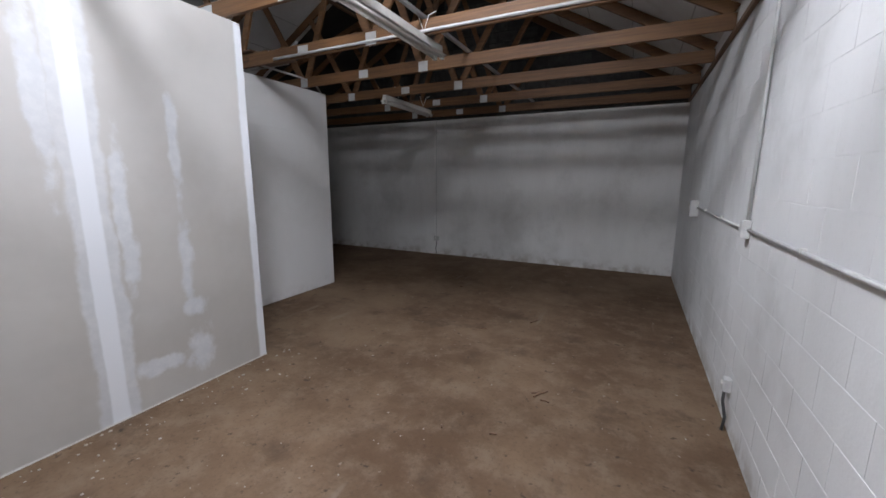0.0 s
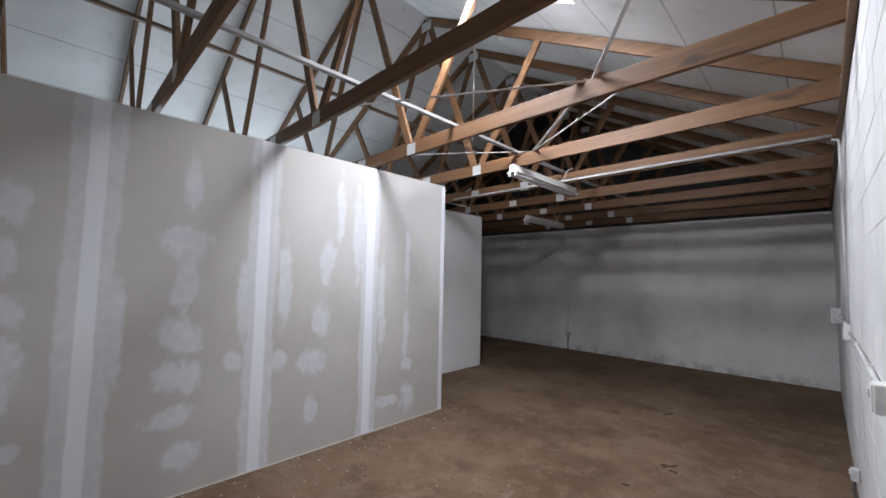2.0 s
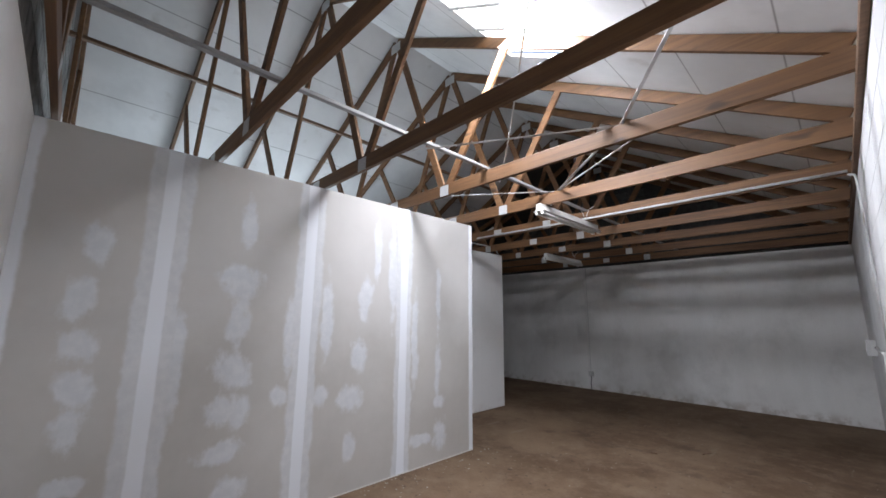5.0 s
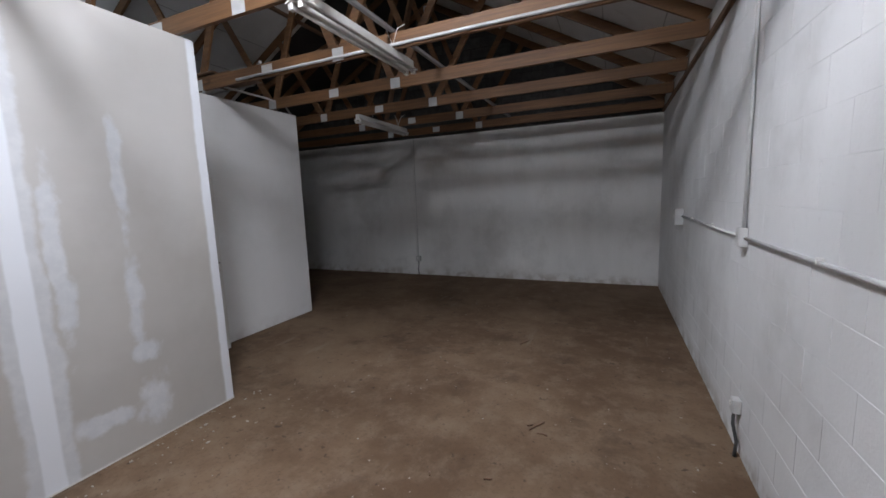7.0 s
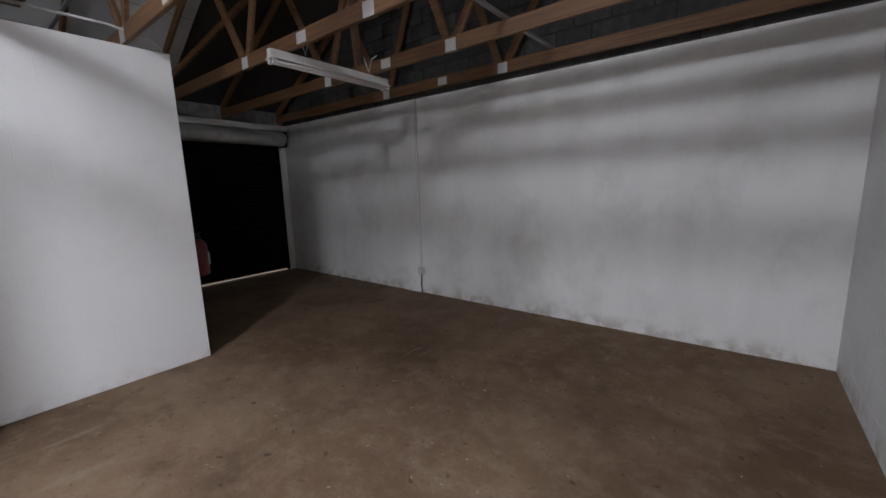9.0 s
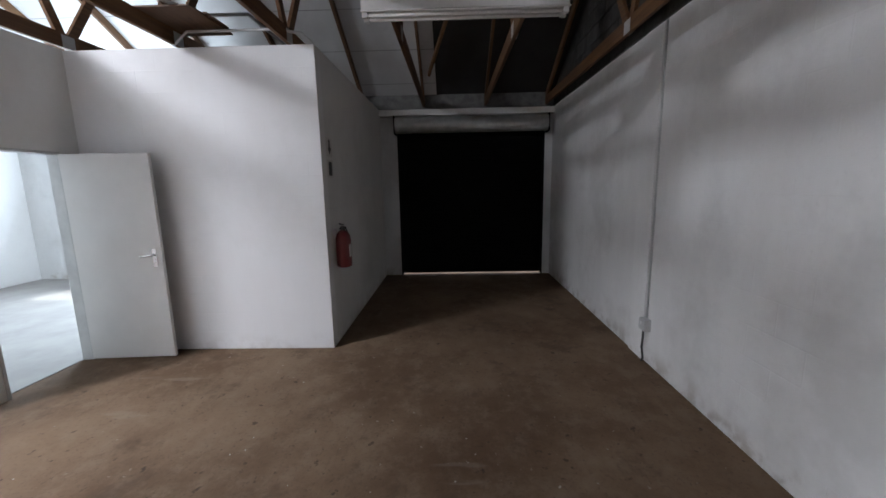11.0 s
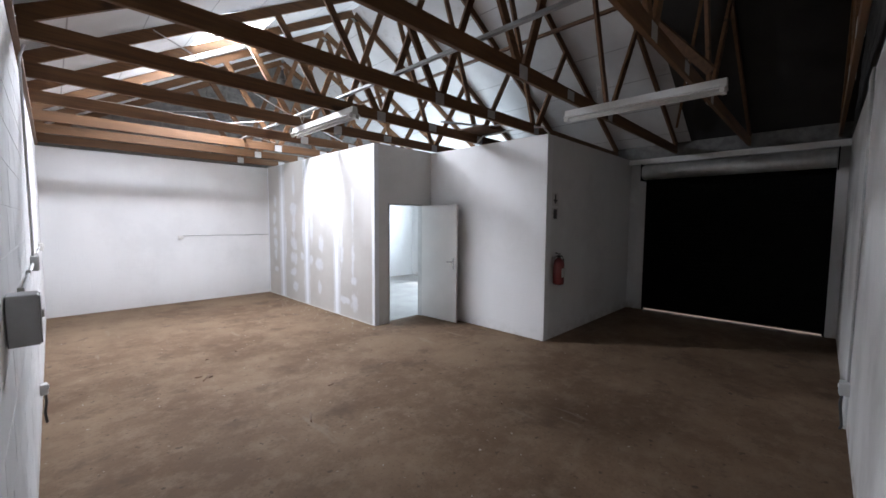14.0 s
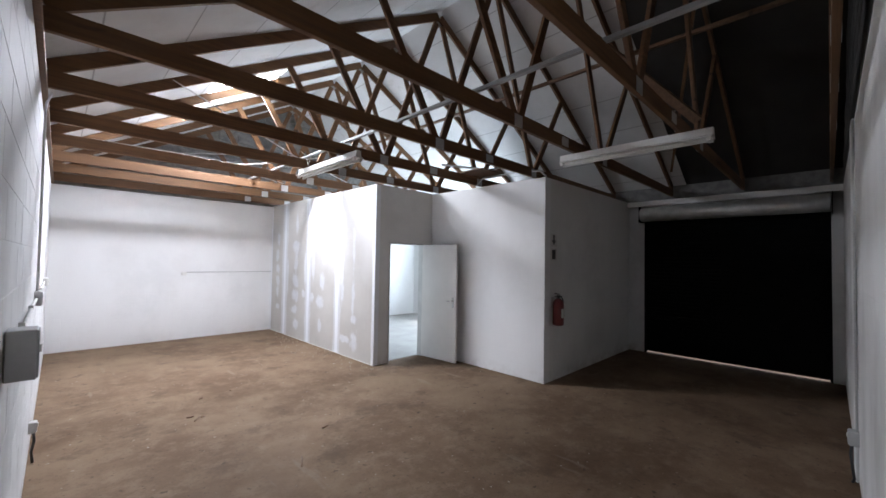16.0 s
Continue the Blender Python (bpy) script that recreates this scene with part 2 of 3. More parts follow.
def roof_material():
    n = Nodes("white_roof_lining", 0.7)
    c = n.mix(n.step(n.noise(0.8, 5), 0.3, 0.7), (0.55, 0.545, 0.54), (0.69, 0.685, 0.68))
    seam = n.math("ABSOLUTE", n.math("SUBTRACT", n.math("FRACT", n.math("MULTIPLY", n.axis(0), 1 / 0.61)), 0.5))
    line = n.step(n.math("ADD", seam, n.math("MULTIPLY", n.noise(2, 3), 0.012)), 0.006, 0.022, 0.75, 0.0)
    c = n.mix(line, c, (0.16, 0.15, 0.14))
    c = n.mix(n.step(n.noise(3.5, 5), 0.6, 0.75, 0.0, 0.35), c, (0.36, 0.33, 0.3))
    n.colour(c)
    n.bump(n.noise(1.7, 3), 0.5, 0.05)
    return n.mat


M_ROOF = roof_material()


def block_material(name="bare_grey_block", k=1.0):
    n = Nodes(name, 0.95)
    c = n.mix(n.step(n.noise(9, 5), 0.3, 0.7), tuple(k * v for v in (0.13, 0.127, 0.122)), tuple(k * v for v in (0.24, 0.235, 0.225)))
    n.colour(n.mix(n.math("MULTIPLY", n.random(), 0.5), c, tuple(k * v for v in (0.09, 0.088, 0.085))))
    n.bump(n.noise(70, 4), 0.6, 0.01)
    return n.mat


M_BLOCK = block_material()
# same grey block scaled down: the far gable's dimness put into its colour
M_SHADEBLOCK = block_material("shade_toned_block", 0.3)
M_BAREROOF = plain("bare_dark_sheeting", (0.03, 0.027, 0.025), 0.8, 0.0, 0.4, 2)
M_MORTAR = plain("grey_mortar", (0.22, 0.215, 0.205), 0.95, 0, 0.3, 20)
M_SCREED = plain("pale_screed", (0.36, 0.35, 0.335), 0.75, 0, 0.2, 2)
M_GROUND = plain("outside_paving", (0.35, 0.34, 0.32), 0.9, 0, 0.3, 3)


def lamp_material(name, strength, colour):
    n = Nodes(name, 0.6)
    n.colour((0.8, 0.8, 0.8))
    n.bsdf.inputs["Emission Color"].default_value = (*colour, 1)
    n.bsdf.inputs["Emission Strength"].default_value = strength
    return n.mat


M_SKYSHEET = lamp_material("daylit_translucent_sheet", 6.0, (0.95, 0.98, 1.0))


# ---- mesh helpers ----
def box(bm, lo, hi, bevel=0.0):
    c = [(a + b) / 2 for a, b in zip(lo, hi)]
    s = [abs(b - a) for a, b in zip(lo, hi)]
    got = bmesh.ops.create_cube(bm, size=1, matrix=Matrix.Translation(c) @ Matrix.Diagonal((*s, 1)))
    if bevel:
        edges = list({e for v in got["verts"] for e in v.link_edges})
        bmesh.ops.bevel(bm, geom=edges, offset=bevel, segments=2, affect="EDGES", profile=0.5)
    return bm


def boxes(*items, bevel=0.0):
    bm = bmesh.new()
    for lo, hi in items:
        box(bm, lo, hi, bevel)
    return bm


def beam(p, q, thick, deep, bevel=0.003):
    """A straight timber from p to q, thick along y, deep across it in the x-z plane."""
    p, q = Vector(p), Vector(q)
    ax = (q - p).normalized()
    side = Vector((0, 1, 0)) if abs(ax.y) < 0.9 else Vector((1, 0, 0))
    up = ax.cross(side).normalized()
    side = up.cross(ax).normalized()
    m = Matrix((ax, side, up)).transposed().to_4x4()
    m.translation = (p + q) / 2
    bm = bmesh.new()
    bmesh.ops.create_cube(bm, size=1, matrix=m @ Matrix.Diagonal(((q - p).length, thick, deep, 1)))
    if bevel:
        bmesh.ops.bevel(bm, geom=bm.edges[:], offset=bevel, segments=1, affect="EDGES", profile=0.5)
    return bm


def tube(points, radius, sides=10):
    """A pipe along a chain of points."""
    bm = bmesh.new()
    pts = [Vector(p) for p in points]
    rings = []
    for i, p in enumerate(pts):
        ax = (pts[min(i + 1, len(pts) - 1)] - pts[max(i - 1, 0)]).normalized()
        a = ax.cross(Vector((0, 0, 1)) if abs(ax.z) < 0.9 else Vector((1, 0, 0))).normalized()
        b = ax.cross(a)
        rings.append([bm.verts.new(p + radius * (math.cos(k * math.tau / sides) * a + math.sin(k * math.tau / sides) * b)) for k in range(sides)])
    for r, s in zip(rings, rings[1:]):
        for k in range(sides):
            f = bm.faces.new((r[k], r[(k + 1) % sides], s[(k + 1) % sides], s[k]))
            f.smooth = True
    bm.faces.new(rings[0][::-1]), bm.faces.new(rings[-1])
    bmesh.ops.recalc_face_normals(bm, faces=bm.faces[:])
    return bm


def lathe(profile, sides=24):
    """A turned body round z from rows of radius, height."""
    bm = bmesh.new()
    rings = [[bm.verts.new((max(r, 1e-4) * math.cos(k * math.tau / sides), max(r, 1e-4) * math.sin(k * math.tau / sides), z)) for k in range(sides)] for r, z in profile]
    for r, s in zip(rings, rings[1:]):
        for k in range(sides):
            f = bm.faces.new((r[k], r[(k + 1) % sides], s[(k + 1) % sides], s[k]))
            f.smooth = True
    bm.faces.new(rings[0][::-1]), bm.faces.new(rings[-1])
    return bm


def mesh_of(name, bm, material):
    me = bpy.data.meshes.new(name)
    bm.to_mesh(me)
    bm.free()
    me.materials.append(material)
    return me


def part(name, bm, material, parent=None, label=""):
    ob = new(name, mesh_of(name, bm, material))
    if parent:
        ob.parent = parent
    if label:
        ob["label"] = label
    return ob


def empty(name, at=(0, 0, 0)):
    ob = new(name)
    ob.location = at
    ob.empty_display_size = 0.1
    return ob


def structure(name, bm, material, label, category):
    return tagged(part(name, bm, material), label, category, kind="structure")


# ---- floor, walls ----
structure("ground", boxes(((-60, -60, -0.3), (60, 60, -0.06))), M_GROUND, "grey paved ground outside the warehouse", "ground")
structure("floor", boxes(((LEFT - 0.2, BACK - 0.15, -0.06), (0.15, 0.15, 0.0))), M_FLOOR, "worn brown concrete warehouse floor with dust and stains", "floor")

structure("floor_inner_room", boxes(((LEFT, BACK, -0.002), (-3.935, -5.56, 0.006))), M_SCREED, "pale grey screeded floor of the inner room", "floor")
WALL_H = 3.0
wall_right = structure("wall_right", boxes(((0.005, BACK - 0.15, 0), (0.15, 0.15, WALL_H + 0.25))), M_RIGHT,
                       "white painted concrete block wall with surface conduit", "wall")
wall_far = structure("wall_far", boxes(((LEFT - 0.15, 0, 0), (0.005, 0.15, WALL_H))), M_FAR, "white painted block wall with grey shadows and stains", "wall")
part("pier", boxes(((-5.08, -0.022, 0), (-4.8, 0.0, WALL_H - 0.01)), bevel=0.006), M_FAR, wall_far)
wall_back = structure("wall_back", boxes(((LEFT - 0.15, BACK - 0.15, 0), (0.005, BACK, WALL_H))), M_BACK, "smooth white painted end wall", "wall")
RO_Y, RO_Z = (-2.78, -0.13), 2.88
WIN_Y, WIN_Z = (-8.15, -5.85), (0.95, 2.35)
wall_left = structure("wall_left", boxes(
    ((LEFT - 0.15, RO_Y[1], 0), (LEFT, 0, WALL_H)), ((LEFT - 0.15, RO_Y[0], RO_Z), (LEFT, RO_Y[1], WALL_H)),
    ((LEFT - 0.15, WIN_Y[1], 0), (LEFT, RO_Y[0], WALL_H)), ((LEFT - 0.15, WIN_Y[0], 0), (LEFT, WIN_Y[1], WIN_Z[0])),
    ((LEFT - 0.15, WIN_Y[0], WIN_Z[1]), (LEFT, WIN_Y[1], WALL_H)), ((LEFT - 0.15, BACK, 0), (LEFT, WIN_Y[0], WALL_H))),
    M_SIDE, "white painted block wall around the shutter opening", "wall")
structure("wall_left_head", boxes(((LEFT - 0.15, BACK - 0.15, WALL_H), (LEFT - 0.01, 0.15, WALL_H + 0.26))), M_BLOCK, "bare grey blockwork along the top of the wall", "wall")
window = tagged(empty("window_1", (LEFT - 0.1, sum(WIN_Y) / 2, WIN_Z[0])), "steel framed window of the inner room", "window", kind="structure")
for lo, hi in (((-0.02, -1.15, 0), (0.02, 1.15, 0.04)), ((-0.02, -1.15, 1.36), (0.02, 1.15, 1.4)), ((-0.02, -1.15, 0.04), (0.02, -1.11, 1.36)),
               ((-0.02, 1.11, 0.04), (0.02, 1.15, 1.36)), ((-0.02, -0.02, 0.04), (0.02, 0.02, 1.36))):
    part("window_frame", boxes((lo, hi)), M_PVC, window)

PX, PY = -3.845, -5.47     # the plasterboard partition: its face, and its free end
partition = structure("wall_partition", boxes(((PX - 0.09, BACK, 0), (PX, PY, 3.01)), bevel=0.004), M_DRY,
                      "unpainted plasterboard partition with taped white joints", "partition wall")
DOOR_X = (-4.91, -4.13)
structure("wall_doorway", boxes(((DOOR_X[1], PY - 0.09, 0), (PX - 0.09, PY - 0.003, 3.01)), ((DOOR_X[0], PY - 0.09, 2.05), (DOOR_X[1], PY - 0.003, 3.01)),
                                ((-5.12, PY - 0.09, 0), (DOOR_X[0], PY - 0.003, 3.01))), M_BOXN, "short painted wall holding the open doorway", "wall")
BX, BY = -5.12, -3.07     # the block-built room: its two faces
structure("wall_box_front", boxes(((BX - 0.15, PY - 0.09, 0), (BX, BY, WALL_H)), bevel=0.006), M_BOX, "white painted block wall of the inner room", "wall")
structure("wall_box_side", boxes(((LEFT, BY - 0.15, 0), (BX - 0.15, BY - 0.002, WALL_H))), M_BOXN, "white painted block wall beside the shutter passage", "wall")
structure("wall_box_rear", boxes(((LEFT, PY - 0.09, 0), (BX - 0.15, PY, WALL_H))), M_BOXN, "white painted wall between the inner rooms", "wall")
structure("baseboard", boxes(((PX, BACK, 0.0), (PX + 0.005, PY, 0.01))), M_PVC, "thin pale plaster edge along the partition foot", "trim")


# ---- roof ----
def slope_slab(side, d0, d1, y0, y1, thick=0.05):
    """A piece of the roof lining on one slope, from d0 to d1 metres in from its eave."""
    bm = bmesh.new()
    vs = []
    for d, y in ((d0, y0), (d1, y0), (d1, y1), (d0, y1)):
        x = -d if side > 0 else LEFT + d
        for up in (0, thick):
            vs.append(bm.verts.new((x, y, EAVE + RISE * d + up)))
    for a, b, c, d in ((0, 2, 4, 6), (1, 7, 5, 3), (0, 1, 3, 2), (2, 3, 5, 4), (4, 5, 7, 6), (6, 7, 1, 0)):
        bm.faces.new([vs[i] for i in (a, b, c, d)])
    bmesh.ops.recalc_face_normals(bm, faces=bm.faces[:])
    return bm


def joined(bms):
    out = bmesh.new()
    for bm in bms:
        me = bpy.data.meshes.new("tmp")
        bm.to_mesh(me)
        out.from_mesh(me)
        bm.free()
        bpy.data.meshes.remove(me)
    return out


Y0, Y1 = BACK - 0.15, 0.15
structure("ceiling_right", joined([slope_slab(1, -0.2, SKY_D[0], Y0, Y1), slope_slab(1, SKY_D[1], SPAN, Y0, Y1),
                                   slope_slab(1, SKY_D[0], SKY_D[1], Y0, SKY_Y[0]), slope_slab(1, SKY_D[0], SKY_D[1], SKY_Y[1], Y1)]),
          M_ROOF, "white lined underside of the pitched roof with a skylight", "ceiling")
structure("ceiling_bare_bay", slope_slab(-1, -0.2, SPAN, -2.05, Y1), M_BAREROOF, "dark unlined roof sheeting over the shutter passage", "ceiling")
structure("ceiling_left", slope_slab(-1, -0.2, SPAN, Y0, -2.05), M_ROOF, "white lined underside of the pitched roof", "ceiling")
skylight = tagged(empty("skylight", (-sd, sum(SKY_Y) / 2, EAVE + RISE * sd)), "bright translucent sheet skylight in the roof slope", "skylight", kind="structure")
sheet = part("pane", slope_slab(1, SKY_D[0] - 0.08, SKY_D[1] + 0.08, SKY_Y[0] - 0.08, SKY_Y[1] + 0.08, 0.006), M_SKYSHEET, skylight)
sheet.matrix_parent_inverse = Matrix.Translation(-skylight.location)
sheet.location.z += 0.12

for y in (SKY_Y[0] + 0.4, SKY_Y[0] + 0.8, SKY_Y[0] + 1.2):
    bar = part("glazing_bar", beam((-SKY_D[0], y, EAVE + RISE * SKY_D[0] - 0.015), (-SKY_D[1], y, EAVE + RISE * SKY_D[1] - 0.015), 0.022, 0.02, 0), M_PIPE, skylight)
    bar.matrix_parent_inverse = Matrix.Translation(-skylight.location)

# ---- roof trusses: fink pattern at a little over a metre ----
CHORD = 3.05
TRUSS_Y = [-9.77, -8.72, -7.7, -6.62, -5.53, -4.44, -3.36, -2.28, -1.19, -0.12]


def roof_truss():
    t = empty("roof_truss", (0, 0, CHORD))
    inv = Matrix.Translation((0, 0, -CHORD))

    def add(name, bm, mat, label=""):
        ob = part(name, bm, mat, t, label)
        ob.matrix_parent_inverse = inv
        return ob

    mid = LEFT / 2
    deep = 0.062
    add("bottom_chord", beam((-0.01, 0, CHORD + 0.07), (LEFT + 0.01, 0, CHORD + 0.07), 0.04, 0.14), M_PINE)
    for s in (1, -1):
        eave = 0.0 if s > 0 else LEFT
        foot = (eave - s * 0.02, 0, EAVE - 0.075 + 0.011)
        top = (mid + s * 0.02, 0, EAVE + RISE * (SPAN - 0.02) - 0.075)
        add("rafter", beam(foot, top, 0.038, 0.115), M_PINE)
        node = eave - s * 3.22
        quarter = eave - s * 2.36
        add("web", beam((node + s * 0.02, 0.0, CHORD + 0.06), (quarter, 0, EAVE + RISE * 2.36 - 0.13), 0.036, 0.09), M_PINE)
        add("web", beam((node - s * 0.03, 0.0, CHORD + 0.06), (mid + s * 0.06, 0, EAVE + RISE * SPAN - 0.2), 0.036, 0.09), M_PINE)
        plates = [(node, CHORD + 0.06, 0.13, 0.12)] + ([(-4.15, CHORD + 0.07, 0.15, 0.1)] if s > 0 else [])
        for x, z, w, h in plates:
            for yy in (-0.0225, 0.0225):
                bm = boxes(((x - w / 2, yy - 0.001, z - h / 2), (x + w / 2, yy + 0.001, z + h / 2)))
                add("gusset_plate", bm, M_STEEL, "pressed galvanised nail plate")
    bm = boxes(((mid - 0.1, -0.024, EAVE + RISE * SPAN - 0.24), (mid + 0.1, -0.022, EAVE + RISE * SPAN - 0.1)))
    add("gusset_plate", bm, M_STEEL, "pressed galvanised nail plate")
    return tagged(t, "pine roof truss with nail plates spanning the walls", "roof truss", "roof trusses")


truss = roof_truss()
for i, y in enumerate(TRUSS_Y):
    if i == 0:
        truss.location.y = y
    else:
        copy_thing(truss, pose(0, y, CHORD))

# wall plates under the trusses
for name, lo, hi in (("wall_plate", (-0.03, BACK, WALL_H + 0.0), (0.004, 0.0, CHORD - 0.002)),):
    tagged(part(name, boxes((lo, hi), bevel=0.004), M_DARKWOOD), "dark timber wall plate on top of the block wall", "wall plate", kind="structure")

# longitudinal runners and braces tying the trusses
tagged(part("tie_batten", beam((-2.62, BACK, 3.215), (-2.62, -0.05, 3.215), 0.042, 0.03), M_PIPE), "long pale grey batten tying the truss chords together", "batten")
tagged(part("tie_batten", beam((-4.98, BACK, 4.3), (-4.98, -0.05, 4.3), 0.05, 0.038), M_DARKWOOD), "long dark batten tying the truss webs together", "batten")
tagged(part("diagonal_brace", beam((-3.2, -2.6, 4.9), (-4.75, -1.1, 3.24), 0.09, 0.04), M_DARKWOOD), "dark timber diagonal brace under the roof", "brace")
tagged(part("diagonal_brace", beam((-7.9, -2.15, 3.45), (-5.2, -1.2, 4.95), 0.04, 0.1), M_PINE), "pale timber diagonal member under the roof slope", "brace")
STRAPS = (((-1.28, -6.6, 3.2), (-0.42, -7.65, 3.42)), ((-1.28, -6.6, 3.2), (-3.2, -7.68, 3.2)), ((-1.28, -6.6, 3.2), (-2.45, -5.5, 3.2)), ((-2.45, -5.5, 3.2), (-3.95, -6.6, 3.2)),
          ((-2.45, -5.5, 3.2), (-1.0, -5.5, 3.79)))
for a, b in STRAPS:
    tagged(part("bracing_strap", beam(a, b, 0.03, 0.003, 0), M_STEEL), "thin galvanised steel strap bracing the trusses", "strap", "bracing straps")


# ---- fluorescent fittings ----
def batten_light(length):
    t = empty("batten_light")
    h = length / 2
    bm = bmesh.new()
    rows = []
    for y in (-h, h):
        rows.append([bm.verts.new((x, y, z)) for x, z in ((-0.075, -0.035), (-0.035, -0.012), (-0.03, 0.055), (0.03, 0.055), (0.035, -0.012), (0.075, -0.035), (0.07, -0.042), (0.03, -0.03), (-0.03, -0.03), (-0.07, -0.042))])
    k = len(rows[0])
    for i in range(k):
        bm.faces.new((rows[0][i], rows[0][(i + 1) % k], rows[1][(i + 1) % k], rows[1][i]))
    bm.faces.new(rows[0][::-1]), bm.faces.new(rows[1])
    bmesh.ops.recalc_face_normals(bm, faces=bm.faces[:])
    part("reflector", bm, M_PVC, t)
    for x in (-0.04, 0.04):
        part("tube", tube([(x, -h + 0.05, -0.055), (x, h - 0.05, -0.055)], 0.014), M_PVC, t, "unlit white glass tube")
        for y in (-h + 0.03, h - 0.03):
            part("lamp_holder", boxes(((x - 0.018, y - 0.02, -0.075), (x + 0.018, y + 0.02, -0.02)), bevel=0.003), M_PVC, t)
    return tagged(t, "unlit white twin tube fluorescent batten under the trusses", "light fitting", "fluorescent battens")


light = batten_light(1.55)
light.location = (-2.62, -4.88, CHORD - 0.056)
copy_thing(light, pose(-4.45, -1.69, CHORD - 0.056))

for x, y in ((-2.6, -5.4), (-2.6, -4.5), (-4.42, -2.1), (-4.42, -1.25)):
    pts = [(x - 0.06, y, CHORD + 0.2), (x, y + 0.02, CHORD + 0.02), (x + 0.05, y + 0.03, CHORD + 0.16), (x + 0.12, y + 0.05, CHORD + 0.19)]
    tagged(part("lamp_wire", tube(pts, 0.004, 6), M_PVC), "loose white wire feeding a fluorescent batten", "wire", "lamp wires")
sag = [(-1.2 - 0.3 * k, -8.0 + 0.35 * k, CHORD + 0.3 - 0.1 * math.sin(k * math.pi / 6)) for k in range(7)]
tagged(part("lamp_wire", tube(sag, 0.006, 6), M_PVC), "slack white cable strung between the trusses", "wire", "lamp wires")

# ---- roller shutter ----
shutter = tagged(empty("roller_shutter", (LEFT - 0.05, sum(RO_Y) / 2, 0)), "closed dark steel roller shutter with bright gap below", "roller shutter")
SW = (RO_Y[1] - RO_Y[0]) / 2
SLATS = 40
slat_h = (2.875 - 0.05) / SLATS
slat_bm = bmesh.new()
prof = [(0.0, 0.0), (0.005, 0.012), (0.007, slat_h * 0.5), (0.005, slat_h - 0.01), (0.0, slat_h)]
ra = [[slat_bm.verts.new((x, y, z)) for x, z in prof + [(-0.01, slat_h + 0.006), (-0.012, 0)]] for y in (-SW + 0.02, SW - 0.02)]
for i in range(7):
    slat_bm.faces.new((ra[0][i], ra[0][(i + 1) % 7], ra[1][(i + 1) % 7], ra[1][i]))
slat_bm.faces.new(ra[0][::-1]), slat_bm.faces.new(ra[1])
bmesh.ops.recalc_face_normals(slat_bm, faces=slat_bm.faces[:])
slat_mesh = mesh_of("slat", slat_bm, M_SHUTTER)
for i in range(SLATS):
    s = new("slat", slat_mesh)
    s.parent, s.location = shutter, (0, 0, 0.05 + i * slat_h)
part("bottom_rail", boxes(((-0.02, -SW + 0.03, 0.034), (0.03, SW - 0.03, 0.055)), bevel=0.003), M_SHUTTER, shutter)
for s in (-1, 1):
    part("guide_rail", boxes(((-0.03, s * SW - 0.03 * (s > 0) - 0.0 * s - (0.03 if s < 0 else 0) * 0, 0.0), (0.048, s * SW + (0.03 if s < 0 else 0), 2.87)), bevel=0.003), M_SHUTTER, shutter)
housing = lathe([(0.001, -SW + 0.0), (0.135, -SW), (0.14, -SW + 0.02), (0.14, SW - 0.02), (0.135, SW), (0.001, SW)], 28)
bmesh.ops.rotate(housing, verts=housing.verts[:], cent=(0, 0, 0), matrix=Matrix.Rotation(radians(90), 3, "X"))
hs = part("roller_drum", housing, M_GALV, shutter, "dull galvanised rolled shutter drum")
hs.location = (0.22, 0, 2.72)
for s in (-1, 1):
    part("drum_bracket", boxes(((0.05, s * (SW + 0.012) - 0.006, 2.56), (0.34, s * (SW + 0.012) + 0.006, 2.87)), bevel=0.002), M_SHUTTER, shutter)
part("pull_handle", tube([(0.02, -0.3, 1.0), (0.05, -0.3, 1.0), (0.05, 0.35, 1.0), (0.02, 0.35, 1.0)], 0.008), M_SHUTTER, shutter)
structure("lintel", boxes(((LEFT, BY, 2.885), (LEFT + 0.14, -0.002, 2.99)), bevel=0.005), M_PVC, "white painted lintel beam over the roller shutter", "lintel")

# ---- inner door ----
frame_ob = tagged(empty("door_frame", (DOOR_X[0], PY, 0)), "thin grey steel frame around the doorway", "door frame", kind="structure")
W = DOOR_X[1] - DOOR_X[0]
for lo, hi in (((0, -0.1, 0), (0.025, 0.008, 2.05)), ((W - 0.025, -0.1, 0), (W, 0.008, 2.05)), ((0.025, -0.1, 2.025), (W - 0.025, 0.008, 2.05))):
    part("jamb", boxes((lo, hi), bevel=0.003), M_FRAME, frame_ob)
door = tagged(empty("door_1", (DOOR_X[0] + 0.03, PY + 0.015, 0)), "flush off-white door standing open against the block wall", "door")
door.rotation_euler.z = radians(94)
part("leaf", boxes(((0, 0.0, 0.012), (0.81, 0.04, 2.03)), bevel=0.003), M_DOOR, door)
for yy, s in ((0.0, -1), (0.04, 1)):
    h = part("handle", joined([tube([(0.745, yy, 1.06), (0.745, yy + s * 0.045, 1.06), (0.735, yy + s * 0.05, 1.06), (0.64, yy + s * 0.05, 1.055)], 0.009)]), M_CHROME, door, "satin chrome lever handle")
    part("escutcheon", boxes(((0.725, min(yy, yy + s * 0.008), 0.94), (0.765, max(yy, yy + s * 0.008), 1.12)), bevel=0.003), M_CHROME, h)
for z in (0.2, 1.0, 1.8):
    part("hinge", tube([(-0.012, 0.02, z), (-0.012, 0.02, z + 0.1)], 0.008), M_CHROME, door)

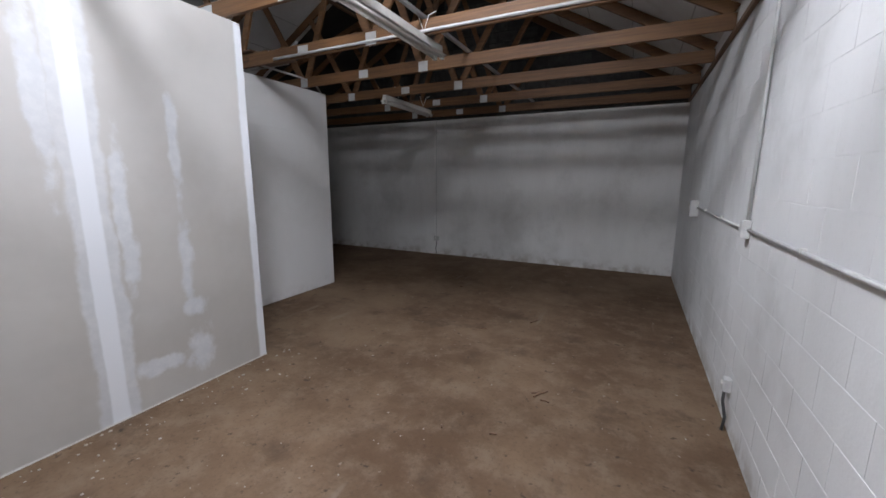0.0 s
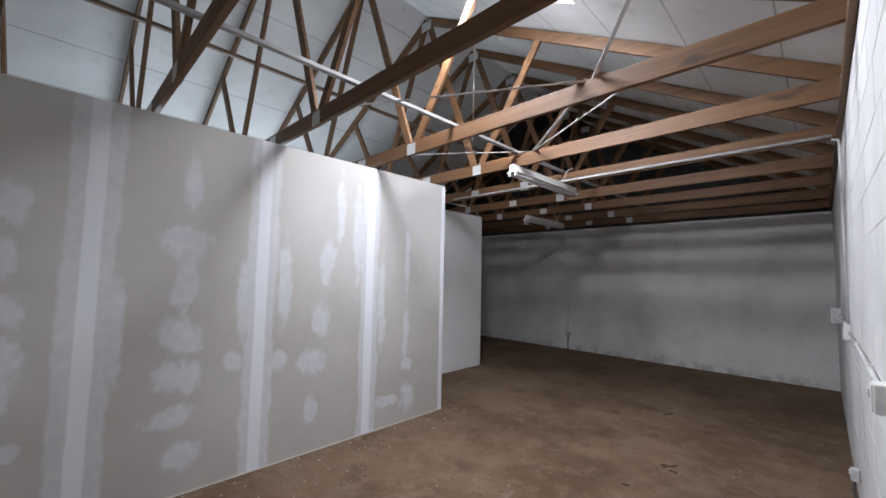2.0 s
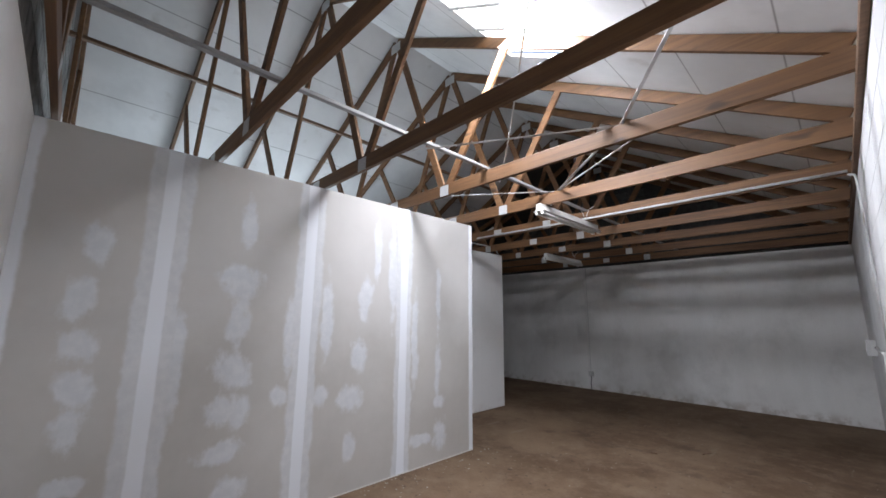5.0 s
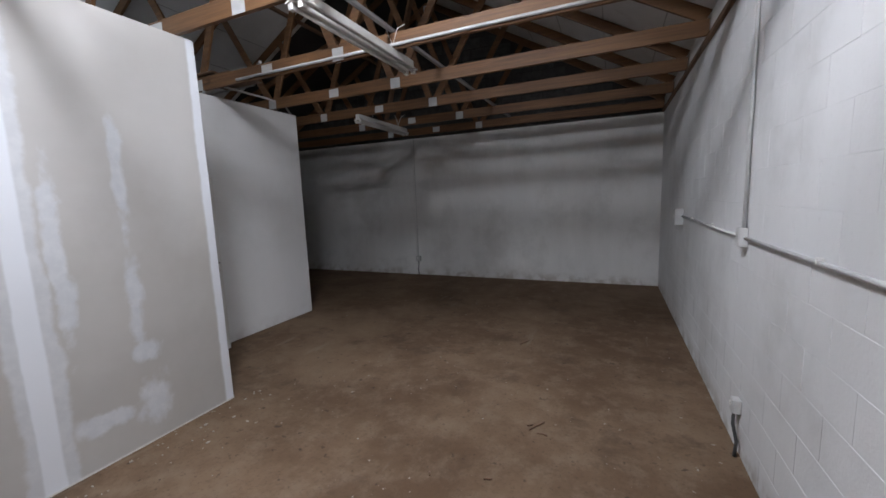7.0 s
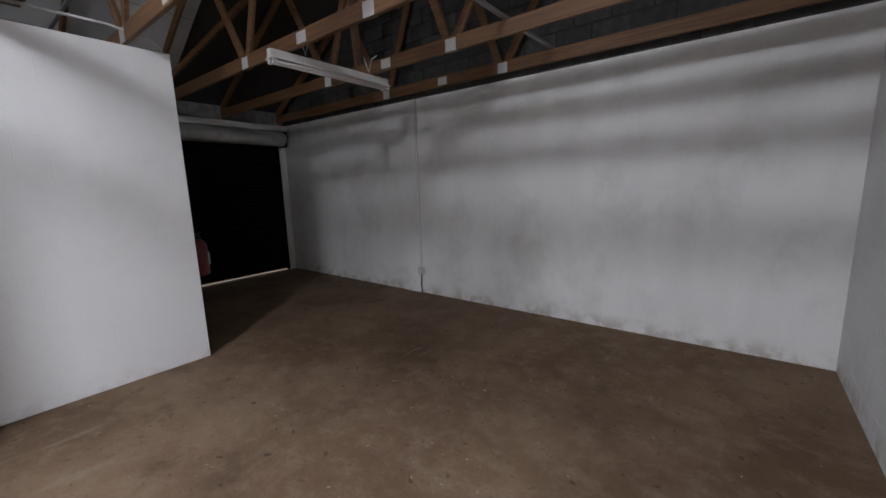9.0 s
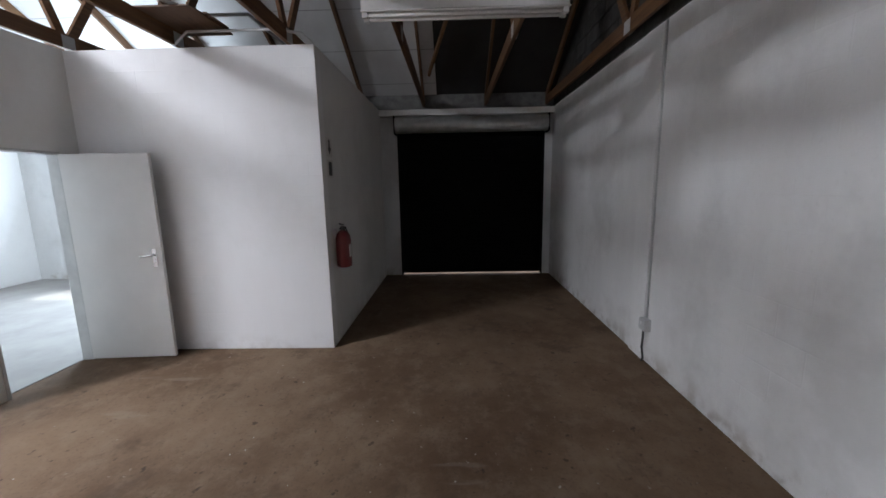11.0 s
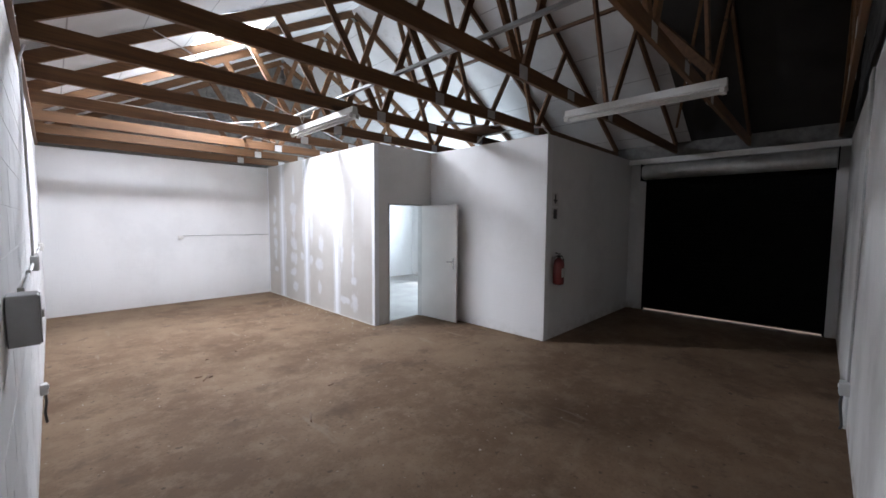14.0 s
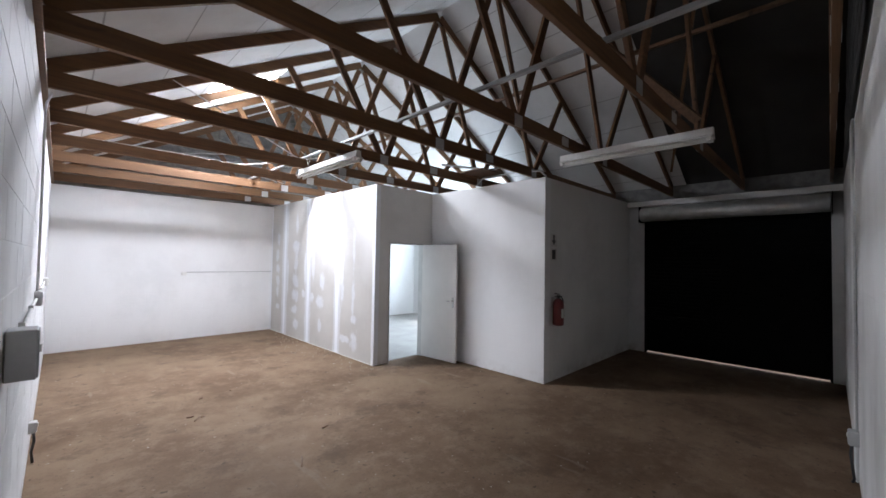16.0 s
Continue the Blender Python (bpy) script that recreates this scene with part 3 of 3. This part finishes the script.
# ---- extinguisher and its signs ----
ext = tagged(empty("fire_extinguisher", (-5.34, BY + 0.1, 0.83)), "red fire extinguisher hung on the white block wall", "fire extinguisher")
part("cylinder", lathe([(0.05, 0), (0.075, 0.012), (0.08, 0.03), (0.08, 0.3), (0.07, 0.35), (0.04, 0.385), (0.025, 0.395)]), M_RED, ext)
part("valve", boxes(((-0.018, -0.018, 0.39), (0.018, 0.018, 0.44)), bevel=0.004), M_BLACK, ext)
part("lever", beam((-0.03, 0, 0.45), (0.1, 0, 0.475), 0.02, 0.012), M_BLACK, ext)
part("lever", beam((-0.02, 0, 0.435), (0.09, 0, 0.425), 0.02, 0.01), M_BLACK, ext)
part("hose", tube([(-0.02, 0, 0.42), (-0.07, 0.01, 0.42), (-0.098, 0.02, 0.37), (-0.1, 0.02, 0.2), (-0.1, 0.02, 0.06)], 0.011), M_BLACK, ext)
part("instruction_label", joined([boxes(((-0.045, 0.072, 0.12), (0.045, 0.0815, 0.25)))]), M_SIGN, ext, "pale instruction label")
part("wall_bracket", boxes(((-0.02, -0.103, 0.25), (0.02, -0.07, 0.41)), bevel=0.002), M_STEEL, ext)
for name, z0, z1, kind in (("fire_sign", 1.99, 2.18, "arrow"), ("fire_sign", 1.78, 1.96, "bars")):
    sign = tagged(empty(name, (-5.37, BY, z0)), "small pale fire equipment sign with dark symbol", "sign", "fire signs")
    part("plate", boxes(((-0.09, -0.001, 0), (0.09, 0.003, z1 - z0)), bevel=0.001), M_SIGN, sign)
    if kind == "arrow":
        bm = boxes(((-0.022, 0.003, 0.09), (0.022, 0.0045, 0.17)))
        vs = [bm.verts.new(v) for v in ((-0.06, 0.0045, 0.09), (0.06, 0.0045, 0.09), (0.0, 0.0045, 0.02))]
        bm.faces.new(vs)
        part("symbol", bm, M_SIGNINK, sign)
    else:
        part("symbol", boxes(((-0.05, 0.003, 0.02), (0.05, 0.0045, 0.16))), M_SIGNINK, sign)


# ---- conduits and sockets ----
def conduit(name, pts, radius, label, mat=M_PAINTED):
    return tagged(part(name, tube(pts, radius), mat), label, "conduit", "surface conduits")


conduit("conduit", [(-0.014, -2.39, 1.385), (-0.014, -4.70, 1.388)], 0.0095, "white painted conduit along the block wall")
conduit("conduit", [(-0.014, -4.77, 1.388), (-0.014, -7.22, 1.397)], 0.0095, "white painted conduit along the block wall")
conduit("conduit", [(-0.016, -4.73, 1.45), (-0.016, -4.73, 2.9), (-0.018, -4.68, 2.98), (-0.05, -4.52, 3.034)], 0.0095, "white painted conduit rising to the roof")
conduit("conduit", [(-0.05, -4.475, CHORD + 0.03), (-3.6, -4.475, CHORD + 0.03), (-4.6, -4.475, CHORD + 0.03)], 0.014, "pale conduit clipped under a truss chord")
conduit("conduit", [(-2.08, BACK + 0.008, 1.41), (-3.84, BACK + 0.008, 1.41)], 0.0055, "thin grey conduit along the end wall", M_PIPE)
conduit("conduit", [(-4.765, -0.012, 0.42), (-4.765, -0.012, 2.99)], 0.008, "white conduit rising beside the wall pier")
conduit("conduit", [(-4.3, -4.4, 3.24), (-5.0, -4.0, 3.22), (-5.2, -3.7, 3.3), (-7.5, -3.7, 3.3)], 0.016, "grey conduit lying across the truss chords", M_PIPE)
conduit("conduit", [(-5.19, -3.1, 3.02), (-5.19, -3.2, 3.12), (-5.19, -3.5, 3.16), (-5.19, -4.3, 3.16), (-5.19, -4.45, 3.04)], 0.013, "pale bent conduit above the inner room wall")


def wall_box(name, at, size, mat, label, rot=0.0, switch=False):
    t = tagged(empty(name, at), label, "electrical box", "electrical boxes")
    t.rotation_euler.z = rot
    w, d, h = size
    part("body", boxes(((-w / 2, -d, -h / 2), (w / 2, 0, h / 2)), bevel=0.005), mat, t)
    part("cover", boxes(((-w / 2 + 0.006, -d - 0.005, -h / 2 + 0.006), (w / 2 - 0.006, -d, h / 2 - 0.006)), bevel=0.002), mat, t)
    if switch:
        part("switch", boxes(((-0.012, -d - 0.012, 0.0), (0.012, -d - 0.005, 0.028)), bevel=0.002), M_PVC, t)
    return t


R = radians(-90)      # boxes on the right-hand wall look towards -x
wall_box("junction_box", (0, -4.735, 1.39), (0.075, 0.045, 0.12), M_PAINTED, "white junction box where conduits meet", R)
wall_box("socket_box", (0, -2.34, 1.375), (0.11, 0.085, 0.19), M_GREYBOX, "pale grey socket box at the conduit end", R, True)
wall_box("socket_box", (0, -7.26, 1.395), (0.08, 0.045, 0.1), M_PVC, "small white socket box at the conduit end", R, True)
wall_box("socket_box", (0, -4.83, 0.32), (0.07, 0.045, 0.09), M_PAINTED, "white socket box low on the wall", R, True)
wall_box("socket_box", (-4.756, 0, 0.37), (0.11, 0.06, 0.11), M_GREYBOX, "white socket box low on the wall with loose cable", 0, True)
wall_box("socket_box", (-2.03, BACK, 1.38), (0.09, 0.04, 0.07), M_PVC, "small white socket box on the end wall", math.pi, True)
for pts in ([(-0.03, -4.83, 0.28), (-0.035, -4.84, 0.2), (-0.02, -4.88, 0.1), (-0.03, -4.89, 0.006)],
            [(-4.756, -0.04, 0.32), (-4.74, -0.05, 0.24), (-4.77, -0.04, 0.14), (-4.755, -0.03, 0.04), (-4.765, -0.04, 0.008)]):
    tagged(part("loose_cable", tube(pts, 0.01), M_CABLE), "short dark cable hanging from the socket to the floor", "cable", "loose cables")
for y in (-3.0, -3.9, -5.7, -6.6):
    tagged(part("saddle_clip", boxes(((-0.025, y - 0.008, 1.383), (0.0, y + 0.008, 1.414)), bevel=0.003), M_PVC), "small conduit clip fixed on the wall", "clip", "conduit clips")

# ---- boards left on the trusses ----
for lo, hi, label in (((-5.4, -4.45, CHORD + 0.145), (-4.75, -3.97, CHORD + 0.16), "loose dark board laid across the truss chords"),
                      ((-5.3, -4.5, CHORD + 0.164), (-4.95, -3.95, CHORD + 0.18), "narrow dark offcut lying on another board")):
    tagged(part("loose_board", boxes((lo, hi), bevel=0.002), M_DARKWOOD), label, "board", "loose boards")

# ---- litter on the floor ----
rng = random.Random(7)
for x, y, s in ((-1.25, -4.99, 0.16), (-1.67, -3.38, 0.17), (-2.15, -3.88, 0.08), (-3.1, -2.35, 0.05), (-1.2, -5.08, 0.07), (-1.43, -5.64, 0.05), (-1.78, -5.72, 0.04), (-1.3, -5.0, 0.05)):
    a = rng.uniform(0, 3.1)
    pts = [(x + math.cos(a) * k * s, y + math.sin(a) * k * s + rng.uniform(-0.006, 0.006), 0.007) for k in (-0.5, -0.1, 0.2, 0.5)]
    tagged(part("twig", tube(pts, 0.006, 6), M_DARKWOOD), "small dark splinter of wood on the floor", "debris", "floor litter")
bits = bmesh.new()
for _ in range(150):
    x, y, r = rng.uniform(-3.8, -0.1), rng.uniform(-9, -0.3), rng.uniform(0.002, 0.007)
    bmesh.ops.create_icosphere(bits, subdivisions=1, radius=r, matrix=Matrix.Translation((x, y, r * 0.3)) @ Matrix.Diagonal((1, rng.uniform(0.5, 1.4), 0.5, 1)))
for _ in range(120):
    x, y, r = PX + 0.03 + abs(rng.gauss(0, 0.28)), rng.uniform(-9.2, -5.3), rng.uniform(0.004, 0.014)
    bmesh.ops.create_icosphere(bits, subdivisions=1, radius=r, matrix=Matrix.Translation((x, y, r * 0.3)) @ Matrix.Diagonal((1, rng.uniform(0.5, 1.6), 0.4, 1)))
tagged(part("plaster_crumbs", bits, M_CRUMB), "scattered pale plaster crumbs on the concrete floor", "debris", kind="stuff")

# ---- block courses: right-hand wall and the gables ----
BL, BH = 0.4, 0.2


def block_mesh(name, w, h, d, mat, chamfer=0.004):
    bm = bmesh.new()
    g = 0.0012
    lo, hi = (-w / 2 + g, -h / 2 + g), (w / 2 - g, h / 2 - g)
    back = [bm.verts.new((d, y, z)) for y, z in ((lo[0], lo[1]), (hi[0], lo[1]), (hi[0], hi[1]), (lo[0], hi[1]))]
    c = chamfer
    face = [bm.verts.new((0, y, z)) for y, z in ((lo[0] + c, lo[1] + c), (hi[0] - c, lo[1] + c), (hi[0] - c, hi[1] - c), (lo[0] + c, hi[1] - c))]
    bm.faces.new(face)
    for i in range(4):
        bm.faces.new((back[i], back[(i + 1) % 4], face[(i + 1) % 4], face[i]))
    bmesh.ops.recalc_face_normals(bm, faces=bm.faces[:])
    return mesh_of(name, bm, mat)


full, half = block_mesh("brick", BL, BH, 0.005, M_RIGHT, 0.0025), block_mesh("brick", BL / 2, BH, 0.005, M_RIGHT, 0.0025)
rest = bmesh.new()
for r in range(15):
    y = 0.0
    first = True
    while y > BACK + 0.01:
        w = BL / 2 if (first and r % 2) else BL
        first = False
        w = min(w, y - BACK)
        yc, zc = y - w / 2, (r + 0.5) * BH
        y -= w
        off = 0.0036 + rng.uniform(-0.0006, 0.0006)
        if -8.4 < yc < -1.0 and abs(w - BL) < 0.01:
            b = new("brick", full)
            b.parent, b.location = wall_right, (off, yc, zc)
        else:
            c = 0.005
            lo, hi = (yc - w / 2 + 0.002, zc - BH / 2 + 0.002), (yc + w / 2 - 0.002, zc + BH / 2 - 0.002)
            bk = [rest.verts.new((0.005, a, b)) for a, b in ((lo[0], lo[1]), (hi[0], lo[1]), (hi[0], hi[1]), (lo[0], hi[1]))]
            fr = [rest.verts.new((off, a, b)) for a, b in ((lo[0] + c, lo[1] + c), (hi[0] - c, lo[1] + c), (hi[0] - c, hi[1] - c), (lo[0] + c, hi[1] - c))]
            rest.faces.new(fr[::-1])
            for i in range(4):
                rest.faces.new((bk[i], fr[i], fr[(i + 1) % 4], bk[(i + 1) % 4]))
bmesh.ops.recalc_face_normals(rest, faces=rest.faces[:])
tagged(part("brick_rest", rest, M_RIGHT, wall_right), kind="stuff")

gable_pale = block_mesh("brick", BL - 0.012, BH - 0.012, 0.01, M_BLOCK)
gable_shaded = block_mesh("brick", BL - 0.012, BH - 0.012, 0.01, M_SHADEBLOCK)
# far gable's shade is in its colours: darker blocks, mortar in sheeting colour
for name, yy, face, gable_block, mortar in (("gable_back", BACK, 1, gable_pale, M_MORTAR), ("gable_far", 0.0, -1, gable_shaded, M_BAREROOF)):
    bm = bmesh.new()
    y_in, y_out = yy - face * 0.012, yy - face * 0.15
    tri = ((0.0, WALL_H), (0.0, EAVE - 0.003), (-SPAN, EAVE + RISE * SPAN - 0.003), (LEFT, EAVE - 0.003), (LEFT, WALL_H))
    a = [bm.verts.new((x, y_in, z)) for x, z in tri]
    b = [bm.verts.new((x, y_out, z)) for x, z in tri]
    bm.faces.new(a), bm.faces.new(b[::-1])
    for i in range(5):
        bm.faces.new((a[i], b[i], b[(i + 1) % 5], a[(i + 1) % 5]))
    bmesh.ops.recalc_face_normals(bm, faces=bm.faces[:])
    g = structure(name, bm, mortar, "bare grey concrete block gable above the painted wall", "gable wall")
    for r in range(13):
        zc = WALL_H + (r + 0.5) * BH
        lim = max(0.0, (zc + BH / 2 - EAVE) / RISE)
        x = -BL / 2 if r % 2 else 0.0
        while x - BL > LEFT:
            xc = x - BL / 2
            if -xc - BL / 2 > lim and xc - BL / 2 - LEFT > lim:
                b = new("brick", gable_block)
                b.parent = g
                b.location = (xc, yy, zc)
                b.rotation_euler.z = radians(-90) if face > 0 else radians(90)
            x -= BL
